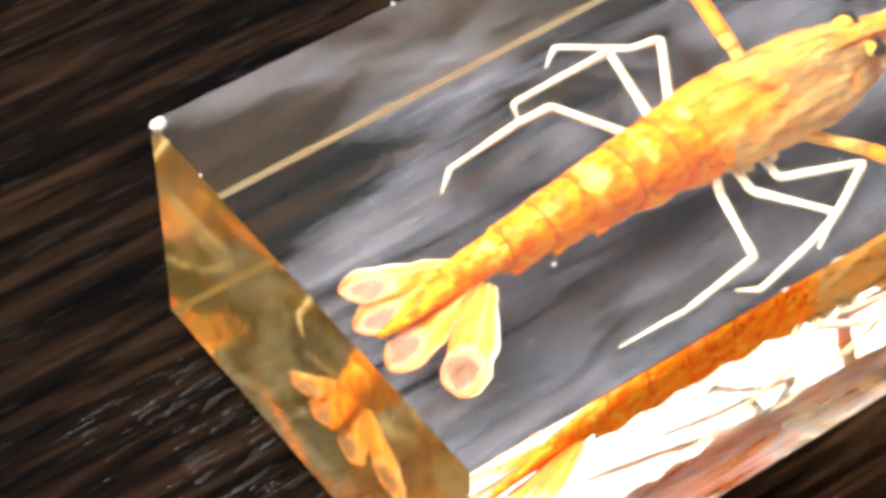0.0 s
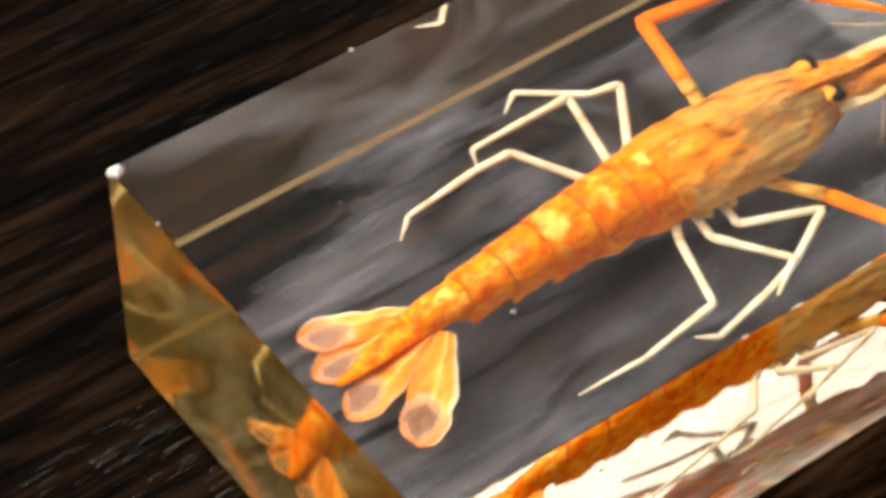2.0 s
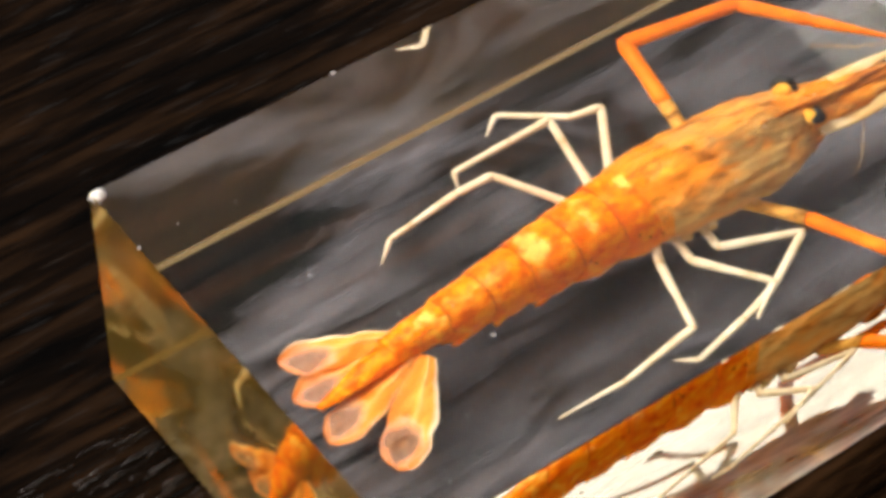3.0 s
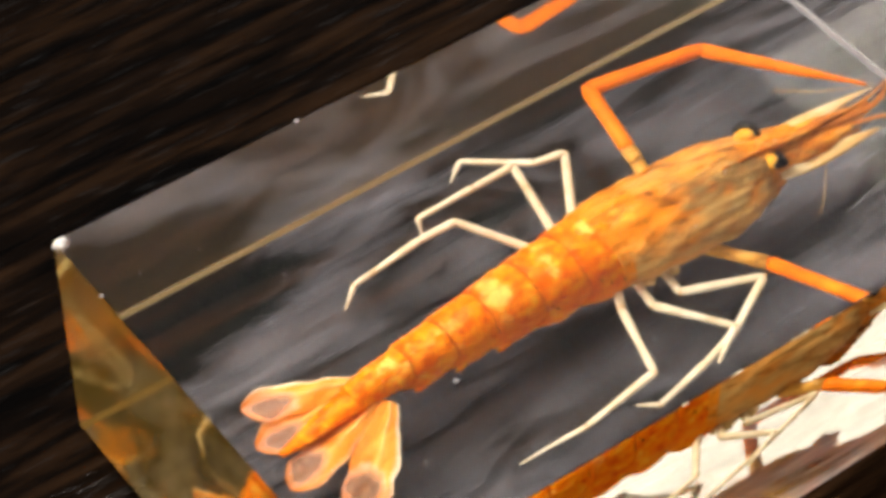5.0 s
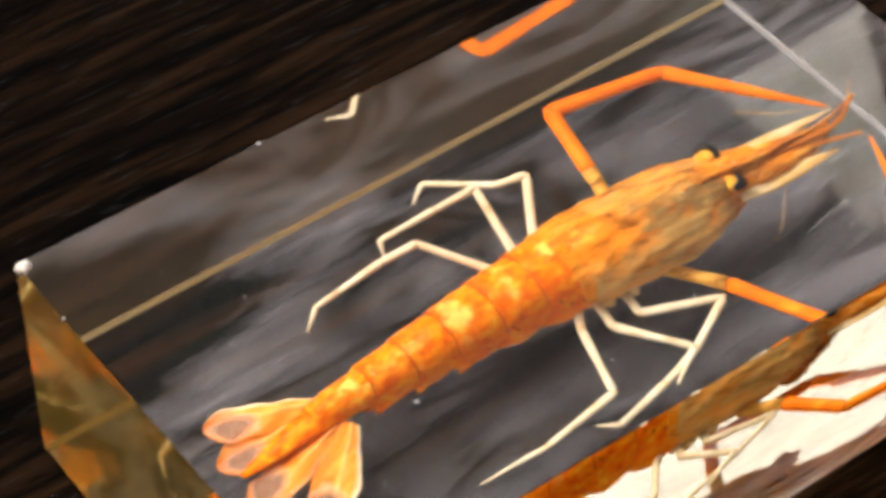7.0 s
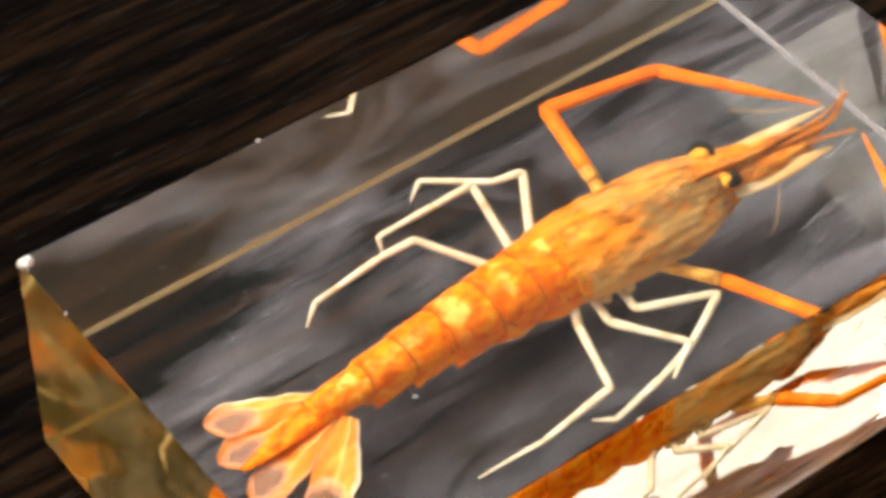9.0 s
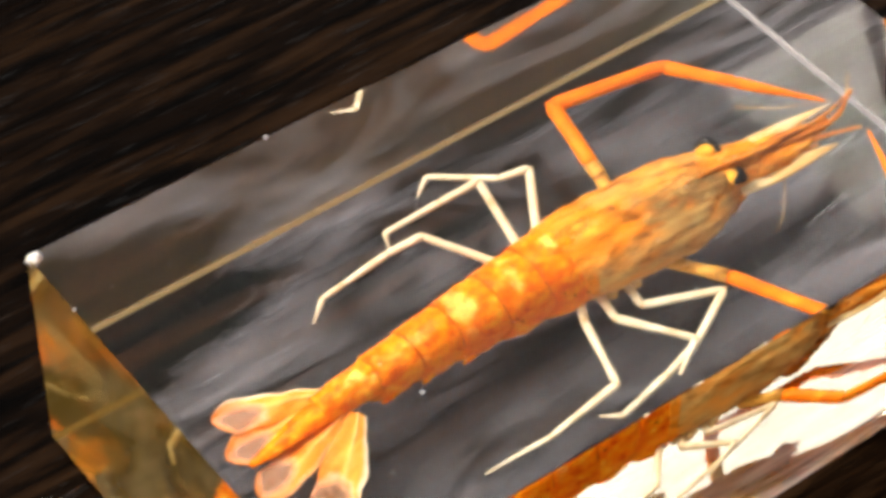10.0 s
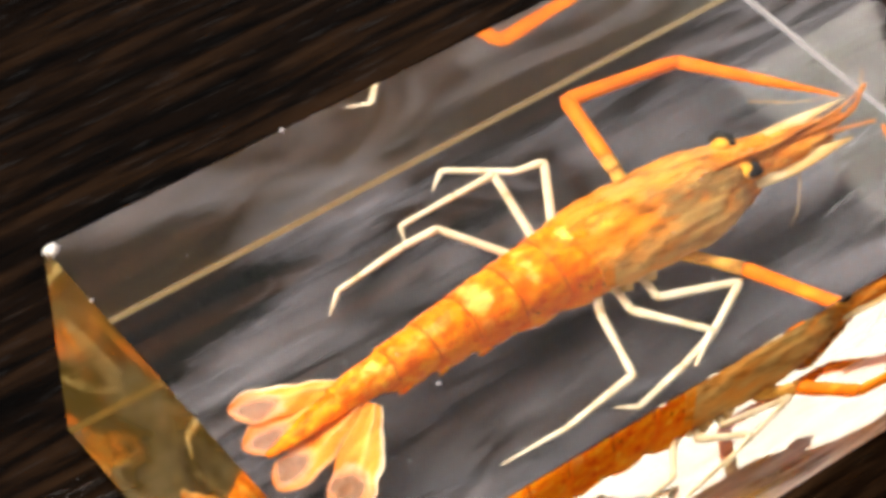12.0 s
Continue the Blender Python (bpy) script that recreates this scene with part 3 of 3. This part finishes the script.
        line = spline([(*p, r * (1 - 0.6 * i / (len(pts) - 1))) for i, p in enumerate(pts)], 5)
        tube(bm, line, 7)
        roughen(bm, 0.10, 900)
        part("feeler", bm, FEELER if r > 0.3 else SCALE, core)
    for x, y, z in ((51.5, 17.6, 7.4), (53.0, 17.9, 8.4), (50.2, 18.6, 5.6), (51.6, 22.2, 7.0)):
        bm = bmesh.new()
        limb(bm, [(x - 1.4, y, z + 0.9, 0.7), (x, y, z, 0.75), (x + 2.2, y + 0.2, z + 0.5, 0.25)], 8)
        roughen(bm, 0.25, 900)
        part("mouth_part", bm, CARAPACE, core)


def joint_ring(parent, joints, i, swell, mat, label):
    """The short darker knuckle between two articles of a limb."""
    p, d = Vector(joints[i][:3]), (Vector(joints[i + 1][:3]) - Vector(joints[i - 1][:3])).normalized()
    r = joints[i][3]
    bm = bmesh.new()
    tube(bm, [(*(p - d * 0.22 * r), 0.4 * r), (*(p - d * 0.11 * r), swell * r), (*(p + d * 0.11 * r), swell * r), (*(p + d * 0.22 * r), 0.4 * r)], 12)
    roughen(bm, 0.15 * r, 1200)
    part("joint", bm, mat, parent, label)


def limbs(core):
    back_legs = [
        [(35.6, 21.9, 6.0, 0.5), (41.1, 30.5, 8.3, 0.46), (38.5, 31.2, 7.9, 0.40), (34.2, 35.4, 6.6, 0.32), (32.3, 34.2, 5.9, 0.09)],
        [(35.1, 22.6, 6.0, 0.5), (36.8, 31.8, 8.3, 0.46), (32.9, 31.9, 7.9, 0.40), (27.7, 32.3, 6.6, 0.32), (27.2, 31.1, 5.7, 0.09)],
        [(33.8, 23.2, 6.2, 0.5), (29.3, 29.6, 8.4, 0.46), (26.2, 30.0, 7.5, 0.40), (19.7, 29.9, 5.7, 0.30), (17.9, 28.5, 4.8, 0.08)],
    ]
    front_legs = [
        [(36.6, 18.6, 6.2, 0.5), (34.7, 15.4, 6.8, 0.46), (32.7, 9.0, 6.6, 0.40), (26.0, 8.7, 4.4, 0.28), (20.3, 9.5, 2.6, 0.08)],
        [(37.6, 17.4, 6.2, 0.5), (36.9, 14.2, 6.6, 0.48), (40.8, 9.0, 6.2, 0.38), (37.8, 7.4, 4.8, 0.14)],
        [(40.0, 17.0, 6.2, 0.5), (39.5, 14.0, 6.6, 0.46), (45.9, 11.4, 6.6, 0.42), (40.5, 8.7, 5.7, 0.38), (37.1, 8.0, 4.8, 0.36), (32.1, 7.4, 3.3, 0.30), (30.8, 8.7, 2.6, 0.08)],
    ]
    for joints in back_legs + front_legs:
        bm = bmesh.new()
        limb(bm, [(x, y, z, r * 0.82) for x, y, z, r in joints])
        roughen(bm, 0.06, 1500)
        leg = part("walking_leg", bm, LEG, core, "cream jointed leg")
        for i in range(1, len(joints) - 1):
            joint_ring(leg, joints, i, 0.76, SCALE, "tan joint")
    for x, y, side in ((36.9, 17.6, -1), (38.2, 16.9, -1), (40.4, 16.6, -1), (37.8, 23.4, 1), (35.9, 23.2, 1)):
        bm = bmesh.new()
        limb(bm, [(x + 1.2, y - side * 1.2, 6.6, 0.95), (x + 0.4, y - side * 0.2, 6.3, 0.75), (x, y + side * 0.7, 6.2, 0.4)], 10)
        roughen(bm, 0.2, 900)
        part("leg_base", bm, PALE_SCALE, core, "pale ochre leg base")
    for joints in ([(45.0, 23.8, 6.4, 0.6), (46.0, 28.3, 7.0, 0.72), (47.9, 35.8, 6.6, 0.74), (58.9, 34.3, 5.7, 0.74), (62.8, 29.1, 5.5, 0.64), (67.6, 22.9, 5.3, 0.12)],
                   [(43.8, 17.2, 6.2, 0.6), (47.0, 12.3, 6.6, 0.66), (51.2, 4.4, 5.9, 0.68), (61.8, 3.0, 5.0, 0.62), (64.6, 9.6, 5.0, 0.56), (68.3, 18.2, 4.8, 0.12)]):
        bm = bmesh.new()
        limb(bm, joints[:2], 12)
        roughen(bm, 0.10, 1200)
        part("arm_base", bm, ARM_BASE, core, "tan base article of the claw arm")
        bm = bmesh.new()
        limb(bm, joints[1:], 12)
        roughen(bm, 0.08, 1200)
        arm = part("claw_arm", bm, CLAW, core, "red-orange slender claw arm")
        for i in (1, 2, 3):
            joint_ring(arm, joints, i, 0.9, RIM, "dark red-brown joint")


def tail_fan(core):
    bm = bmesh.new()
    tube(bm, spline([(15.2, YC, 6.9, 1.35), (11.5, YC - 0.2, 6.3, 1.15), (8.4, YC - 0.5, 5.6, 0.75), (5.9, YC - 0.65, 4.9, 0.3)], 5), 12, 0.6)
    roughen(bm, 0.1, 900)
    part("telson", bm, ABDOMEN, core)
    for base, tip, half, outer in (((14.6, 21.2, 6.5), (5.9, 24.9, 5.2), 1.6, 1), ((14.0, 20.9, 6.1), (4.9, 21.5, 4.7), 1.6, 0.35), ((14.2, 19.2, 6.1), (5.0, 17.2, 4.0), 1.6, -0.35), ((15.0, 18.5, 6.4), (7.7, 12.1, 4.0), 1.95, -1)):
        tail_blade(core, base, tip, half, outer)


def tail_blade(core, base, tip, half, outer):
    """One blade of the tail fan: a stiff yellow outer half with a white edge, an orange inner half and a clear oval window near its end."""
    a, b = Vector(base), Vector(tip)
    d = b - a
    side = d.cross(Vector((0, 0, 1))).normalized()
    bm = bmesh.new()
    for layer in ("membrane", "rim", "rib", "edge", "veil"):
        bm.verts.layers.float.new(layer)
    clear, rim, rib, edge, veil = (bm.verts.layers.float[k] for k in ("membrane", "rim", "rib", "edge", "veil"))
    strong, flip = abs(outer), math.copysign(1, outer)
    n, across = 40, 60
    rows = []
    for k in range(n + 1):
        t = k / n
        w = half * (0.34 + 0.66 * math.sin(min(t * 1.3, 1) * math.pi / 2)) * (1 if t < 0.76 else math.sqrt(max(0.0, 1 - ((t - 0.76) / 0.245) ** 2))) * (1 + 0.16 * noise.noise(Vector((6 * t, half * 9, 0))))
        c = a + d * t
        row = []
        for j in range(across):
            g = 2 * math.pi * j / across
            x, y = math.cos(g), math.sin(g)
            s = x * flip
            ragged = 0.10 * noise.noise(Vector((7 * t, 4 * s, half * 7)))
            plate = 1 / (1 + math.exp(-14 * (s + 0.05 + 2 * ragged))) / (1 + math.exp(40 * (t - 0.74 + ragged)))
            th = 0.06 + 0.26 * plate * (1 - t * 0.6) + 0.16 * math.exp(-((s - 0.15) * 7) ** 2) * (1 - t * 0.7)
            v = bm.verts.new((c + side * w * x + Vector((0, 0, 1)) * (th * y + 0.18 * math.sin(5 * t + 2 * x))) * MM)
            patchy = noise.noise(Vector((11 * t, 5 * s, half * 5)))
            hole = math.hypot((t - 0.78) / 0.20, (s + 0.22) / 0.80) + 2.2 * ragged
            inner = max(0.0, 1 - plate) * min(1.0, max(0.0, t - 0.25) * 2)
            v[clear] = max(0.45 * inner, min(0.80 + 0.15 * patchy, (1.15 - hole) * 1.4))
            v[veil] = max(0.0, min(0.55, (1.05 - hole) * 1.6))
            streak = noise.noise(Vector((1.6 * t, 7.0 * s, half * 3)))
            v[rim] = min(0.95, max(0.0, t - 0.88) * 9 + max(0.0, -s - 0.6) * 2.0 + max(0.0, 1.6 * streak - 0.1) * (1 - plate * 0.5))
            v[rib] = max(0.0, min(0.85, (0.08 + 0.42 * strong) * plate * (0.85 + 0.9 * patchy)))
            ring = math.exp(-((hole - 1.02) * 9) ** 2) * (0.45 + 0.4 * patchy)
            v[edge] = min(0.95, max(0.0, s - 0.72) * 6.5 * strong * (1 - 0.6 * t) + ring * (0.3 + 0.5 * strong) + 0.35 * math.exp(-((s - 0.15) * 9) ** 2) * max(0.0, 0.8 - t))
            row.append(v)
        rows.append(row)
    for r0, r1 in zip(rows, rows[1:]):
        for j in range(across):
            bm.faces.new((r0[j], r0[(j + 1) % across], r1[(j + 1) % across], r1[j]))
    bm.faces.new(rows[0][::-1])
    bm.faces.new(rows[-1])
    roughen(bm, 0.16, 700)
    part("tail_blade", bm, BLADE, core, "yellow-orange tail blade with a clear oval window")


dried = prawn()
for place in ((24.9, 19.0, 12.3, 0.10), (29.6, 16.9, 10.4, 0.13), (29.3, 17.2, 10.8, 0.10), (33.9, 17.0, 10.9, 0.12), (34.6, 16.6, 10.3, 0.15), (35.8, 16.4, 10.0, 0.12)):
    nugget("dark_speck", [place], EYE, dried)


def scratches():
    """Fine scratches on the block's underside by the head end."""
    bm = bmesh.new()
    for _ in range(16):
        x, y = random.uniform(57, 68), random.uniform(6, 24)
        run, lean = random.uniform(1.0, 4.0), random.uniform(0.12, 0.3)
        tube(bm, [(x, y, 0.3, 0.004), (x + run / 2, y + lean * run / 2, 0.3, 0.008), (x + run, y + lean * run, 0.3, 0.004)], 5)
    ob = part("scratches", bm, CHIPPED, resin, "fine white scratches")
    ob["kind"] = "stuff"


scratches()
